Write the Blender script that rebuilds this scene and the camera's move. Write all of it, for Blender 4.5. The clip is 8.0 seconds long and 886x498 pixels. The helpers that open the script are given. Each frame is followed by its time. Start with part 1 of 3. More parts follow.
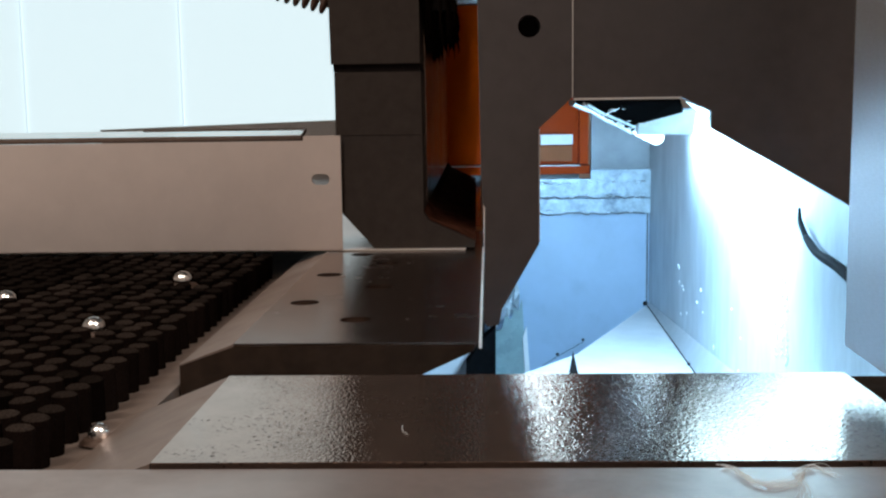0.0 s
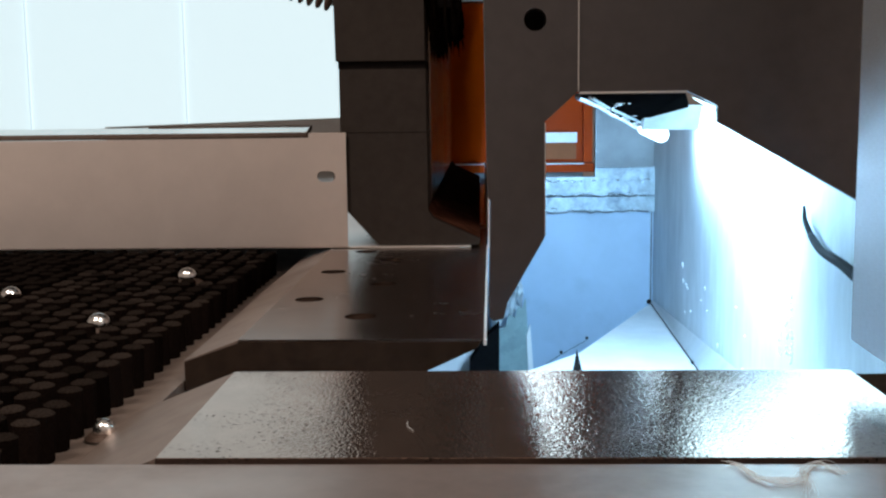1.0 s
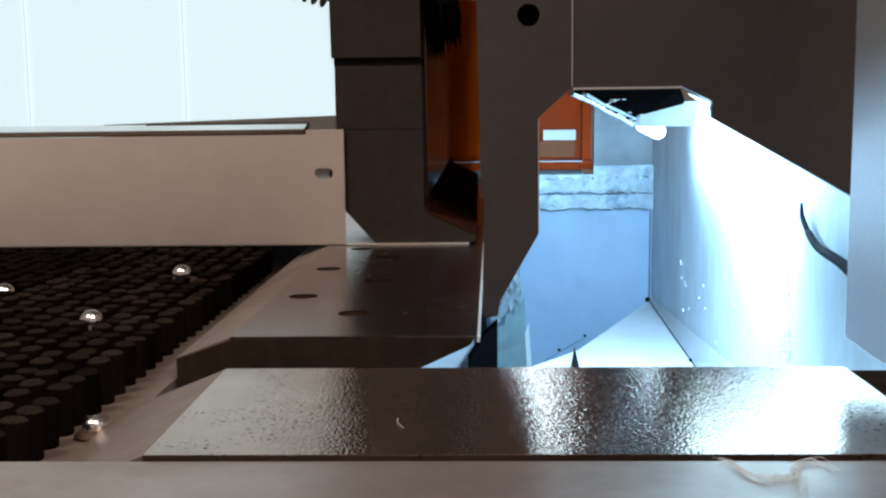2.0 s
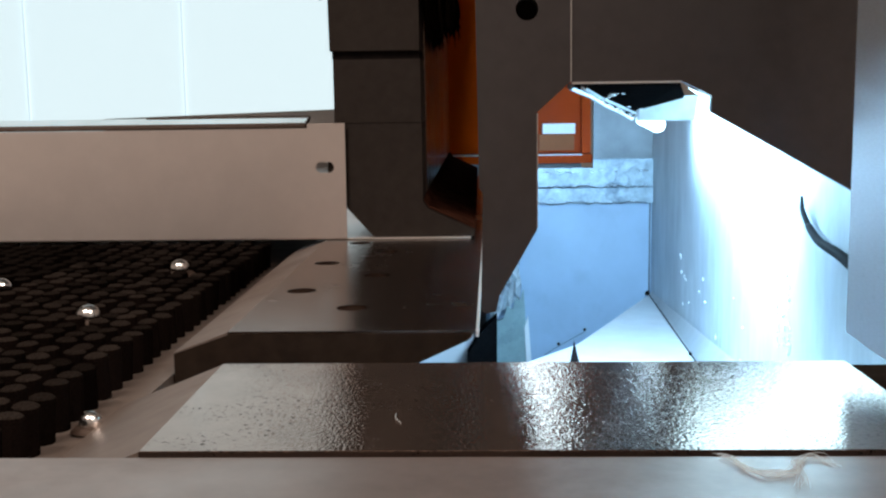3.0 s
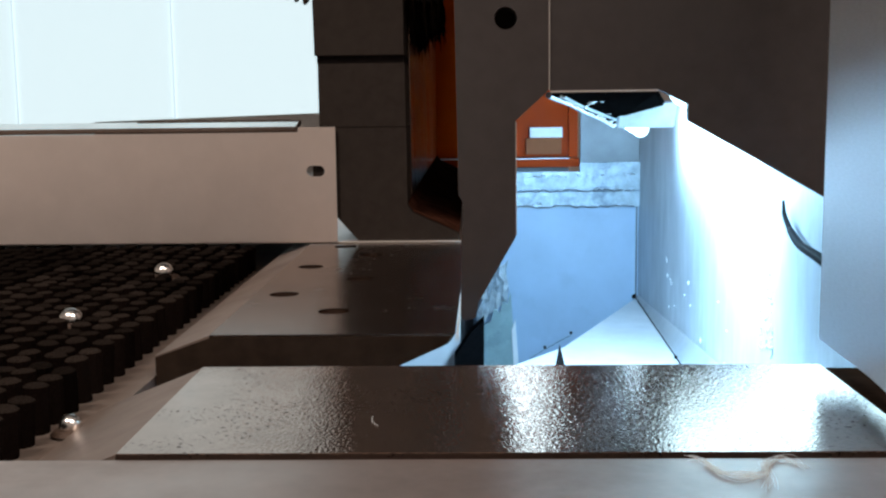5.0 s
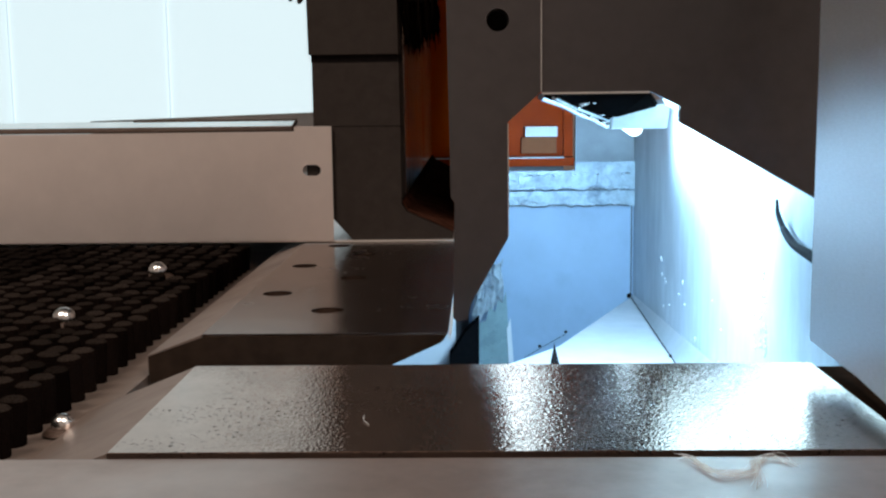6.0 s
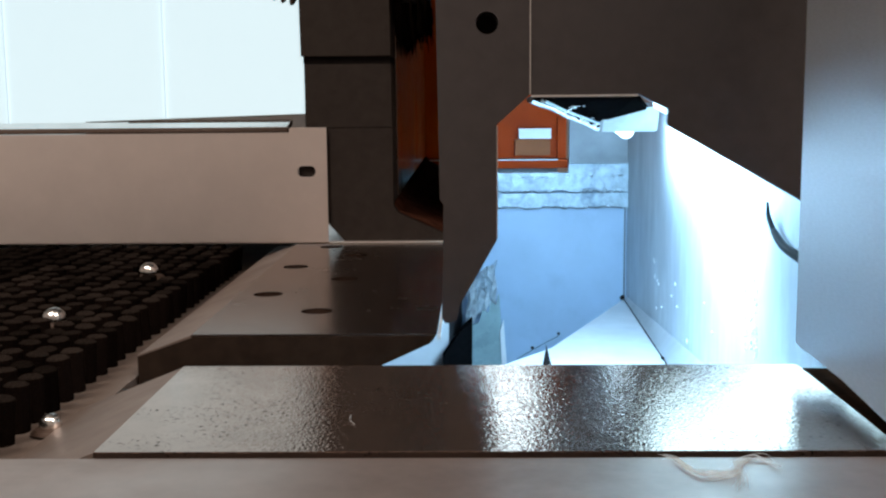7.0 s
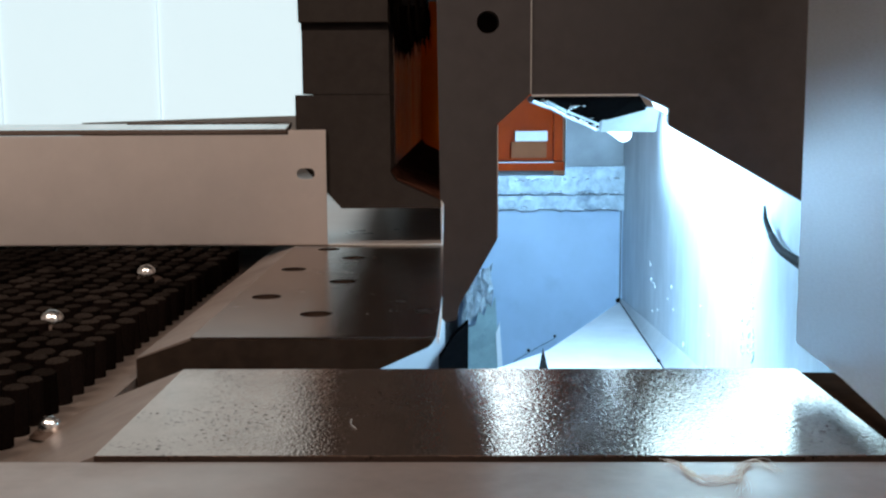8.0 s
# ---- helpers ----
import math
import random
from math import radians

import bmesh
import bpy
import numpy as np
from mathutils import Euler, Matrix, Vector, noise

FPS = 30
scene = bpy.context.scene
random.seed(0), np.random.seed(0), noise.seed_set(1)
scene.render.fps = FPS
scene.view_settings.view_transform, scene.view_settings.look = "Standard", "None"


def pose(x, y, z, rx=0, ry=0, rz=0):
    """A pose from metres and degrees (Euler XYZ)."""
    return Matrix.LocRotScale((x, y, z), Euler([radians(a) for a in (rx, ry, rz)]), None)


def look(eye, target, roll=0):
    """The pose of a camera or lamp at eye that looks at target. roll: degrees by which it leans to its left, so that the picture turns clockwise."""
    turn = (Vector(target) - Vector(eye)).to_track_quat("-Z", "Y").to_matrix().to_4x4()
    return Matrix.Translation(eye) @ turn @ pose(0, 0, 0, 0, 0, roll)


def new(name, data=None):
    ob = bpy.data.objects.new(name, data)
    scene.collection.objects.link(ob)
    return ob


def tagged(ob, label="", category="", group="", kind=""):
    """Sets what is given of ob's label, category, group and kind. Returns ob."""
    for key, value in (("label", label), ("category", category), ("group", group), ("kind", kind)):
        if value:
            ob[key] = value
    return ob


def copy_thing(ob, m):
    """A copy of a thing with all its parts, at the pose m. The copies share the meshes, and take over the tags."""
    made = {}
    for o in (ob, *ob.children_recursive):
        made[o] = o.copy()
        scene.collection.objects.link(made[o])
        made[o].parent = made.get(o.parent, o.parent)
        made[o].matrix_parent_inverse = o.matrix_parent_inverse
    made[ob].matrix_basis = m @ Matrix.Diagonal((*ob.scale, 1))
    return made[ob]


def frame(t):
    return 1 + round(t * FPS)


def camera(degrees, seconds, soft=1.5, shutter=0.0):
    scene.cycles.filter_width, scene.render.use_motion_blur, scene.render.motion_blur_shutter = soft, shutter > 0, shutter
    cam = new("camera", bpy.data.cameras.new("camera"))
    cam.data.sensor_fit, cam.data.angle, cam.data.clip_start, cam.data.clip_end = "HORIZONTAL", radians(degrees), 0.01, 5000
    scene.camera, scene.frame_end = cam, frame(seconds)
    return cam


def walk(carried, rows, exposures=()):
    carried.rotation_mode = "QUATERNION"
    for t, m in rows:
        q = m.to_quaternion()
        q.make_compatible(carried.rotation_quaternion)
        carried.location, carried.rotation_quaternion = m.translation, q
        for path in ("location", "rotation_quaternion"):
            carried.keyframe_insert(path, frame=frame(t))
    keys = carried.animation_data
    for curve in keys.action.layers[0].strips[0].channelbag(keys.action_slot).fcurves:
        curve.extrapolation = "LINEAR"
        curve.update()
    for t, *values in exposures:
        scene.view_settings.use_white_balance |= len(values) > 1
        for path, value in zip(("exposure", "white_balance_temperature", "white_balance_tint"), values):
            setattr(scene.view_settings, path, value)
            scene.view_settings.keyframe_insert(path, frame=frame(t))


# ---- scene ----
cam = camera(44.0, 8.0, soft=2.3)
PATH = [
    (0, (0.0, -0.654, 1.142), (-0.063, 1.328, 0.885), -0.8),
    (0.5, (0.0, -0.654, 1.141), (-0.064, 1.329, 0.885), -0.7),
    (1, (-0.001, -0.654, 1.141), (-0.07, 1.328, 0.881), -0.7),
    (1.5, (0.002, -0.653, 1.14), (-0.068, 1.329, 0.881), -0.7),
    (3, (0.004, -0.647, 1.139), (-0.066, 1.333, 0.865), -0.8),
    (3.5, (0.005, -0.649, 1.14), (-0.062, 1.332, 0.868), -0.8),
    (4, (0.01, -0.651, 1.14), (-0.052, 1.33, 0.871), -0.8),
    (4.5, (0.01, -0.651, 1.14), (-0.047, 1.33, 0.872), -0.7),
    (6, (0.013, -0.652, 1.14), (-0.034, 1.329, 0.87), -0.7),
    (6.5, (0.013, -0.651, 1.138), (-0.029, 1.33, 0.868), -0.5),
    (7, (0.017, -0.654, 1.14), (-0.022, 1.327, 0.873), -0.5),
    (7.5, (0.01, -0.654, 1.142), (-0.025, 1.328, 0.876), -0.3),
    (8, (0.014, -0.654, 1.141), (-0.015, 1.328, 0.877), -0.3),
]
walk(cam, [(t, look(eye, target, roll)) for t, eye, target, roll in PATH])

# ---- light ----
world = bpy.data.worlds.new("world")
scene.world = world
world.use_nodes = True
world.node_tree.nodes["Background"].inputs[0].default_value = (0.9, 0.95, 1.0, 1)
world.node_tree.nodes["Background"].inputs[1].default_value = 0.3
scene.view_settings.exposure = 0.0
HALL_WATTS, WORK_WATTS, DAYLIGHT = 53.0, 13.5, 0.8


def lamp(name, m, watts, colour, sx, sy):
    data = bpy.data.lights.new(name, "AREA")
    data.shape, data.size, data.size_y, data.energy, data.color = "RECTANGLE", sx, sy, watts, colour
    ob = new(name, data)
    ob.matrix_world = m
    return ob


# ---- materials ----
def material(name, colour, rough=0.5, metal=0.0, var=0.12, grain=40.0, bump=0.0, bump_scale=300.0, stain=None, stain_amount=0.0,
             stain_scale=6.0, stretch=(1, 1, 1), rough_var=0.1, emit=0.0, coat=0.0, random_tone=0.0, spec=0.5, speck=None, ripple=None, tint=None):
    mat = bpy.data.materials.new(name)
    mat.use_nodes = True
    nt = mat.node_tree
    bsdf = nt.nodes["Principled BSDF"]
    link = nt.links.new
    coord = nt.nodes.new("ShaderNodeTexCoord")
    mapping = nt.nodes.new("ShaderNodeMapping")
    mapping.inputs["Scale"].default_value = stretch
    link(coord.outputs["Object"], mapping.inputs["Vector"])

    def tex(scale, detail=4.0, rough_=0.6):
        n = nt.nodes.new("ShaderNodeTexNoise")
        n.inputs["Scale"].default_value, n.inputs["Detail"].default_value, n.inputs["Roughness"].default_value = scale, detail, rough_
        link(mapping.outputs[0], n.inputs["Vector"])
        return n.outputs["Fac"]

    def ramp(fac, lo, hi, a, b):
        n = nt.nodes.new("ShaderNodeMapRange")
        n.inputs["From Min"].default_value, n.inputs["From Max"].default_value = lo, hi
        n.inputs["To Min"].default_value, n.inputs["To Max"].default_value = a, b
        link(fac, n.inputs["Value"])
        return n.outputs[0]

    def mix(fac, a, b, kind="MIX"):
        n = nt.nodes.new("ShaderNodeMix")
        n.data_type, n.blend_type = "RGBA", kind
        for value, slot in ((fac, 0), (a, 6), (b, 7)):
            if isinstance(value, (float, tuple)):
                n.inputs[slot].default_value = value
            else:
                link(value, n.inputs[slot])
        return n.outputs[2]

    base = (*colour, 1.0)
    dark = tuple(c * (1 - var) for c in colour) + (1.0,)
    light = tuple(min(1.0, c * (1 + var)) for c in colour) + (1.0,)
    small, large = tex(grain), tex(stain_scale, 6.0, 0.65)
    out = mix(ramp(small, 0.3, 0.7, 0.0, 1.0), dark, light)
    if stain:
        out = mix(ramp(large, 0.5, 0.72, 0.0, stain_amount), out, (*stain, 1.0))
    if random_tone:
        info = nt.nodes.new("ShaderNodeObjectInfo")
        grey = nt.nodes.new("ShaderNodeCombineColor")
        tone = ramp(info.outputs["Random"], 0.0, 1.0, 1 - random_tone, 1.0)
        for slot in range(3):
            link(tone, grey.inputs[slot])
        out = mix(1.0, out, grey.outputs[0], "MULTIPLY")
    rough_out = ramp(large, 0.3, 0.7, max(0.02, rough - rough_var), min(1.0, rough + rough_var))
    if speck:
        dots = nt.nodes.new("ShaderNodeMath")
        dots.operation = "MULTIPLY"
        link(ramp(tex(speck[1], 2.0), 0.59, 0.64, 0.0, 1.0), dots.inputs[0])
        link(ramp(tex(speck[2], 2.0), 0.5, 0.6, 0.0, 1.0), dots.inputs[1])
        out = mix(dots.outputs[0], out, (*speck[0], 1.0))
        rise = nt.nodes.new("ShaderNodeMath")
        rise.operation, rise.use_clamp = "MULTIPLY_ADD", True
        link(dots.outputs[0], rise.inputs[0])
        rise.inputs[1].default_value = 0.3
        link(rough_out, rise.inputs[2])
        rough_out = rise.outputs[0]
    link(out, bsdf.inputs["Base Color"])
    link(rough_out, bsdf.inputs["Roughness"])
    bsdf.inputs["Specular IOR Level"].default_value = spec
    bsdf.inputs["Metallic"].default_value = metal
    if tint:
        bsdf.inputs["Specular Tint"].default_value = (*tint, 1.0)
    bsdf.inputs["Coat Weight"].default_value = coat
    if bump:
        n = nt.nodes.new("ShaderNodeBump")
        n.inputs["Strength"].default_value, n.inputs["Distance"].default_value = 1.0, bump
        height = tex(bump_scale, 3.0)
        if ripple:
            fine = nt.nodes.new("ShaderNodeMath")
            fine.operation = "MULTIPLY"
            link(tex(ripple[1], 1.0), fine.inputs[0])
            place = nt.nodes.new("ShaderNodeSeparateXYZ")
            link(nt.nodes.new("ShaderNodeNewGeometry").outputs["Position"], place.inputs[0])
            link(ramp(place.outputs[0], ripple[2], ripple[3], 0.22 * ripple[0], ripple[0]), fine.inputs[1])
            total = nt.nodes.new("ShaderNodeMath")
            total.operation = "ADD"
            link(height, total.inputs[0])
            link(fine.outputs[0], total.inputs[1])
            height = total.outputs[0]
        link(height, n.inputs["Height"])
        link(n.outputs[0], bsdf.inputs["Normal"])
    if emit:
        bsdf.inputs["Emission Color"].default_value = base
        bsdf.inputs["Emission Strength"].default_value = emit
    return mat


OILED = material("oiled_ground_steel", (0.29, 0.218, 0.188), 0.022, 0.88, 0.1, 60, 0.00004, 420, (0.15, 0.115, 0.1), 0.5, 14, rough_var=0.012, speck=((0.05, 0.035, 0.03), 420.0, 16.0), ripple=(4.2, 600.0, -0.12, -0.085), tint=(1.0, 0.92, 0.87))
GROUND = material("ground_steel", (0.28, 0.215, 0.185), 0.26, 1.0, 0.1, 60, 0.00003, 500, (0.15, 0.12, 0.105), 0.3, 9, rough_var=0.03)
FRONT = material("worn_front_steel", (0.58, 0.475, 0.435), 0.42, 0.9, 0.08, 40, 0.00004, 200, (0.25, 0.2, 0.17), 0.5, 7)
TOOL = material("blackened_tool_steel", (0.048, 0.04, 0.0365), 0.5, 0.0, 0.12, 90, 0.0, 500, (0.062, 0.053, 0.048), 0.6, 12, rough_var=0.05, spec=0.0)
# Red-brown holds the recess's shade and the orange frame's reflection.
RECESS = material("shaded_recess_steel", (0.07, 0.028, 0.018), 1.0, 0.0, 0.3, 60, 0.0, 300, (0.008, 0.004, 0.003), 0.8, 22, rough_var=0.0, spec=0.0)
BLADE = material("dark_blade_steel", (0.046, 0.04, 0.041), 0.38, 0.15, 0.12, 80, 0.00003, 600, (0.05, 0.045, 0.045), 0.5, 12, rough_var=0.06)
EDGE = material("ground_edge_and_rim_light", (0.75, 0.75, 0.76), 0.25, 1.0, 0.05, 200)
CHEEK = material("brushed_side_plate", (0.8, 0.86, 0.92), 0.37, 0.85, 0.05, 200, 0.00002, 900, stretch=(1, 1, 6), rough_var=0.04)
SHEET = material("galvanised_sheet", (0.8, 0.72, 0.69), 0.32, 0.55, 0.04, 25, 0.00001, 900, (0.72, 0.65, 0.62), 0.5, 5, rough_var=0.05)
PALE_SHEET = material("cut_edge_and_lit_sheet", (0.88, 0.86, 0.84), 0.35, 0.3, 0.05, 300)
LIPMAT = material("folded_lip_steel", (0.85, 0.84, 0.82), 0.15, 0.9, 0.05, 60)
BASE = material("worn_base_plate", (0.26, 0.205, 0.178), 0.42, 0.5, 0.1, 60, 0.00005, 250, (0.2, 0.16, 0.135), 0.6, 12)
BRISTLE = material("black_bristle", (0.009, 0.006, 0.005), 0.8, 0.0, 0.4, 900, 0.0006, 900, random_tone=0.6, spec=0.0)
BRISTLE_TIP = material("paler_bristle_tops", (0.026, 0.02, 0.017), 0.75, 0.0, 0.6, 900, 0.0008, 900, random_tone=0.7, spec=0.0)
BRISTLE_ROW = material("black_strip_bristle", (0.006, 0.004, 0.003), 0.9, 0.0, 0.4, 300, spec=0.0)
CHROME = material("polished_ball_steel", (0.9, 0.89, 0.88), 0.2, 1.0, 0.03, 100)
SOCKET = material("ball_socket_steel", (0.06, 0.035, 0.024), 0.6, 0.3, 0.15, 200)
ZINC = material("galvanised_chute_sheet", (0.5, 0.54, 0.57), 0.5, 0.2, 0.12, 40, 0.0002, 60, (0.36, 0.4, 0.44), 0.7, 9, stretch=(1, 1, 0.3))
# Paler copy of the chute sheet; the lamp's brightness is put into it.
LIT_SHEET = material("lit_chute_sheet", (0.76, 0.78, 0.8), 0.45, 0.0, 0.05, 30, 0.0001, 80, (0.6, 0.62, 0.64), 0.5, 8)
BACKPLATE = material("blue_grey_painted_panel", (0.4, 0.53, 0.69), 0.45, 0.0, 0.05, 14, 0.0001, 200, (0.26, 0.35, 0.47), 0.6, 5)
SEAMMAT = material("sealing_band", (0.34, 0.41, 0.46), 0.4, 0.3, 0.3, 70, 0.0015, 70, (0.14, 0.19, 0.24), 0.85, 26)
ORANGE = material("orange_enamel", (0.48, 0.05, 0.0006), 0.35, 0.0, 0.06, 25, 0.00005, 300, (0.42, 0.045, 0.001), 0.5, 6, spec=0.03)
WHITEBOX = material("white_plastic", (0.85, 0.86, 0.88), 0.35, 0.0, 0.03, 50)
GREYBOX = material("amber_plastic", (0.36, 0.12, 0.05), 0.5, 0.0, 0.05, 50, spec=0.05)
MOUNT = material("pale_blue_mount", (0.72, 0.82, 0.9), 0.4, 0.1, 0.1, 60, 0.0003, 120)
GREYPANEL = material("dull_grey_panel", (0.33, 0.36, 0.38), 0.5, 0.1, 0.1, 30, 0.0002, 80, (0.25, 0.28, 0.3), 0.6, 9)
GREEN = material("pale_green_guard_plastic", (0.27, 0.37, 0.38), 0.3, 0.0, 0.12, 25, 0.0006, 60, (0.12, 0.18, 0.18), 0.6, 12)
CRUMPLE = material("crumpled_clear_film", (0.75, 0.8, 0.83), 0.3, 0.1, 0.2, 80, 0.003, 120)
RUBBER = material("black_cable_rubber", (0.004, 0.004, 0.005), 0.6, 0.0, 0.2, 100, spec=0.1)
HOSE = material("brown_ribbed_hose", (0.09, 0.05, 0.035), 0.5, 0.0, 0.15, 100)
FIBRE = material("pale_fibre", (0.82, 0.92, 1.0), 0.5, 0.0, 0.1, 200)
MATTBLACK = material("matt_black", (0.005, 0.005, 0.0055), 0.95, 0.0, 0.3, 120, 0.0, 160, spec=0.0)
# Dark brown that stands in for shade and a dark reflection.
SHADE_STEEL = material("painted_shade_steel", (0.03, 0.02, 0.015), 0.6, 0.0, 0.2, 60, 0.00004, 300, (0.012, 0.009, 0.008), 0.6, 20, spec=0.0)
HOLE = material("black_bore", (0.012, 0.01, 0.01), 0.9, 0.0, 0.2, 100, spec=0.03)
PANEL = material("daylight_panel", (0.75, 0.93, 1.0), 0.6, 0.0, 0.01, 3, emit=DAYLIGHT)
MULLION = material("pale_panel_joint", (0.44, 0.545, 0.6), 0.5, 0.0, 0.02, 20, emit=DAYLIGHT * 1.58)
CONCRETE = material("concrete_floor", (0.3, 0.29, 0.28), 0.6, 0.0, 0.1, 8, 0.001, 40, (0.2, 0.19, 0.18), 0.5, 1.2)
PLASTER = material("painted_hall_wall", (0.62, 0.57, 0.53), 0.7, 0.0, 0.04, 5, 0.001, 60, (0.55, 0.5, 0.46), 0.4, 0.8)
CABINET = material("dark_machine_paint", (0.1, 0.1, 0.105), 0.45, 0.0, 0.08, 20, 0.0002, 200)
TUBE = material("led_tube", (0.6, 0.86, 1.0), 0.4, emit=5.0)
STREAKED = material("streaked_mirror_steel", (0.38, 0.27, 0.22), 0.2, 0.9, 0.5, 60, 0.00006, 160, (0.12, 0.08, 0.07), 0.7, 40, stretch=(1, 1, 0.06), rough_var=0.1)
LEDPANEL = material("led_panel_diffuser", (0.54, 0.84, 1.0), 0.5, emit=5.0)
FLOOD = material("added_flood_glow", (0.58, 0.84, 1.0), 0.5, emit=9.0)
LIGHTPANEL = material("hall_fill_diffuser", (1.0, 0.93, 0.86), 0.5, emit=3.0)


# ---- mesh helpers ----
def finish(bm, name, mat, bevel=0.0, smooth=False):
    if bevel:
        bmesh.ops.bevel(bm, geom=[e for e in bm.edges if e.calc_face_angle(0) > 0.5], offset=bevel, segments=2, profile=0.5, affect="EDGES", clamp_overlap=True)
    bmesh.ops.recalc_face_normals(bm, faces=bm.faces)
    me = bpy.data.meshes.new(name)
    bm.to_mesh(me)
    bm.free()
    me.materials.append(mat)
    if smooth:
        for p in me.polygons:
            p.use_smooth = True
    return me


def part(name, bm, mat, parent=None, label="", bevel=0.0, smooth=False):
    ob = new(name, finish(bm, name, mat, bevel, smooth))
    if parent:
        ob.parent = parent
    if label:
        tagged(ob, label)
    return ob


def thing(name, label, category, group="", kind="", at=(0, 0, 0)):
    ob = new(name)
    ob.empty_display_size = 0.05
    ob.location = at
    return tagged(ob, label, category, group, kind)


def box(x0, x1, y0, y1, z0, z1, bm=None):
    bm = bm or bmesh.new()
    v = [bm.verts.new((x, y, z)) for x in (x0, x1) for y in (y0, y1) for z in (z0, z1)]
    for f in ((0, 1, 3, 2), (4, 6, 7, 5), (0, 4, 5, 1), (2, 3, 7, 6), (0, 2, 6, 4), (1, 5, 7, 3)):
        bm.faces.new([v[i] for i in f])
    return bm


def prism(outline, lo, hi, axis="y", bm=None):
    """An outline of (a, b) drawn out from lo to hi along an axis: (x, z) along y, (y, z) along x, (x, y) along z."""
    bm = bm or bmesh.new()

    def at(a, b, c):
        return {"y": (a, c, b), "x": (c, a, b), "z": (a, b, c)}[axis]

    near = [bm.verts.new(at(a, b, lo)) for a, b in outline]
    far = [bm.verts.new(at(a, b, hi)) for a, b in outline]
    bm.faces.new(near), bm.faces.new(far[::-1])
    for k in range(len(outline)):
        n = (k + 1) % len(outline)
        bm.faces.new((near[k], far[k], far[n], near[n]))
    return bm


def cylinder(radius, depth, m, sides=20, top=None, bm=None):
    bm = bm or bmesh.new()
    bmesh.ops.create_cone(bm, cap_ends=True, segments=sides, radius1=radius, radius2=radius if top is None else top, depth=depth, matrix=m)
    return bm


def ball(radius, m, bm=None, u=24, v=14):
    bm = bm or bmesh.new()
    bmesh.ops.create_uvsphere(bm, u_segments=u, v_segments=v, radius=radius, matrix=m)
    return bm


def tube(points, radius, sides=8, bm=None, taper=1.0):
    """A round bar swept along a few points, its radius going to taper times the first at its end."""
    bm = bm or bmesh.new()
    rings = []
    pts = [Vector(p) for p in points]
    for k, p in enumerate(pts):
        way = (pts[min(k + 1, len(pts) - 1)] - pts[max(k - 1, 0)]).normalized()
        side = way.cross(Vector((0.3, 0.2, 1))).normalized()
        over = way.cross(side)
        r = radius * (1 + (taper - 1) * k / (len(pts) - 1))
        rings.append([bm.verts.new(p + r * (math.cos(a) * side + math.sin(a) * over)) for a in (2 * math.pi * s / sides for s in range(sides))])
    for a, b in zip(rings, rings[1:]):
        for s in range(sides):
            bm.faces.new((a[s], a[(s + 1) % sides], b[(s + 1) % sides], b[s]))
    bm.faces.new(rings[0][::-1]), bm.faces.new(rings[-1])
    return bm


def glide(points, steps=8):
    """A smooth line through a few points."""
    p = [Vector(points[0])] + [Vector(q) for q in points] + [Vector(points[-1])]
    out = []
    for a, b, c, d in zip(p, p[1:], p[2:], p[3:]):
        for s in range(steps):
            t = s / steps
            out.append(0.5 * ((2 * b) + (c - a) * t + (2 * a - 5 * b + 4 * c - d) * t * t + (3 * b - a - 3 * c + d) * t**3))
    return out + [p[-1]]


def cut(ob, bm):
    """Takes the shape bm out of a mesh object."""
    knife = new("knife", finish(bm, "knife", HOLE))
    mod = ob.modifiers.new("cut", "BOOLEAN")
    mod.object, mod.solver = knife, "EXACT"
    bpy.context.view_layer.update()
    me = bpy.data.meshes.new_from_object(ob.evaluated_get(bpy.context.evaluated_depsgraph_get()))
    ob.modifiers.clear()
    ob.data = me
    bpy.data.objects.remove(knife)


# ---- hall ----
def structure(name, bm, mat, label):
    ob = part(name, bm, mat)
    return tagged(ob, label, kind="structure")


structure("floor", box(-4, 4, -4, 4.6, -0.1, 0), CONCRETE, "grey concrete workshop floor under the machine")
structure("ceiling", box(-4, 4, -4, 4.6, 3.6, 3.7), PLASTER, "pale painted workshop ceiling")
structure("wall_south", box(-4, 4, -4.1, -4, 0, 3.6), PLASTER, "warm pale painted workshop wall")
structure("wall_west", box(-4.1, -4, -4, 4.6, 0, 3.6), PLASTER, "warm pale painted workshop wall")
structure("wall_east", box(4, 4.1, -4, 4.6, 0, 3.6), PLASTER, "warm pale painted workshop wall")
north = structure("wall_north", box(-4, 4, 4.5, 4.6, 0, 3.6), PLASTER, "workshop wall behind bright daylight panels")
window = thing("window_1", "bright white daylight panels with faint vertical joints", "window", kind="structure")
for k in range(5):
    part("pane", box(-3.562 + 0.735 * k, -2.835 + 0.735 * k, 4.44, 4.47, 0.9, 3.2), PANEL, window)
    part("joint", box(-2.835 + 0.735 * k, -2.827 + 0.735 * k, 4.433, 4.47, 0.9, 3.2), MULLION, window)

# Unseen ceiling panels, added as warm fill from the camera's side.
ceiling_light = thing("ceiling_light", "unseen warm white ceiling panel in a thin frame, added as fill", "ceiling light", "ceiling lights", at=(-1.2, -1.2, 3.6))
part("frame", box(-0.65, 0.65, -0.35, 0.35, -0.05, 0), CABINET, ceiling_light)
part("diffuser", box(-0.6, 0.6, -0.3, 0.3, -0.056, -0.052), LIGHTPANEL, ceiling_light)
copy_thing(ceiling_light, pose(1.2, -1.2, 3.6))
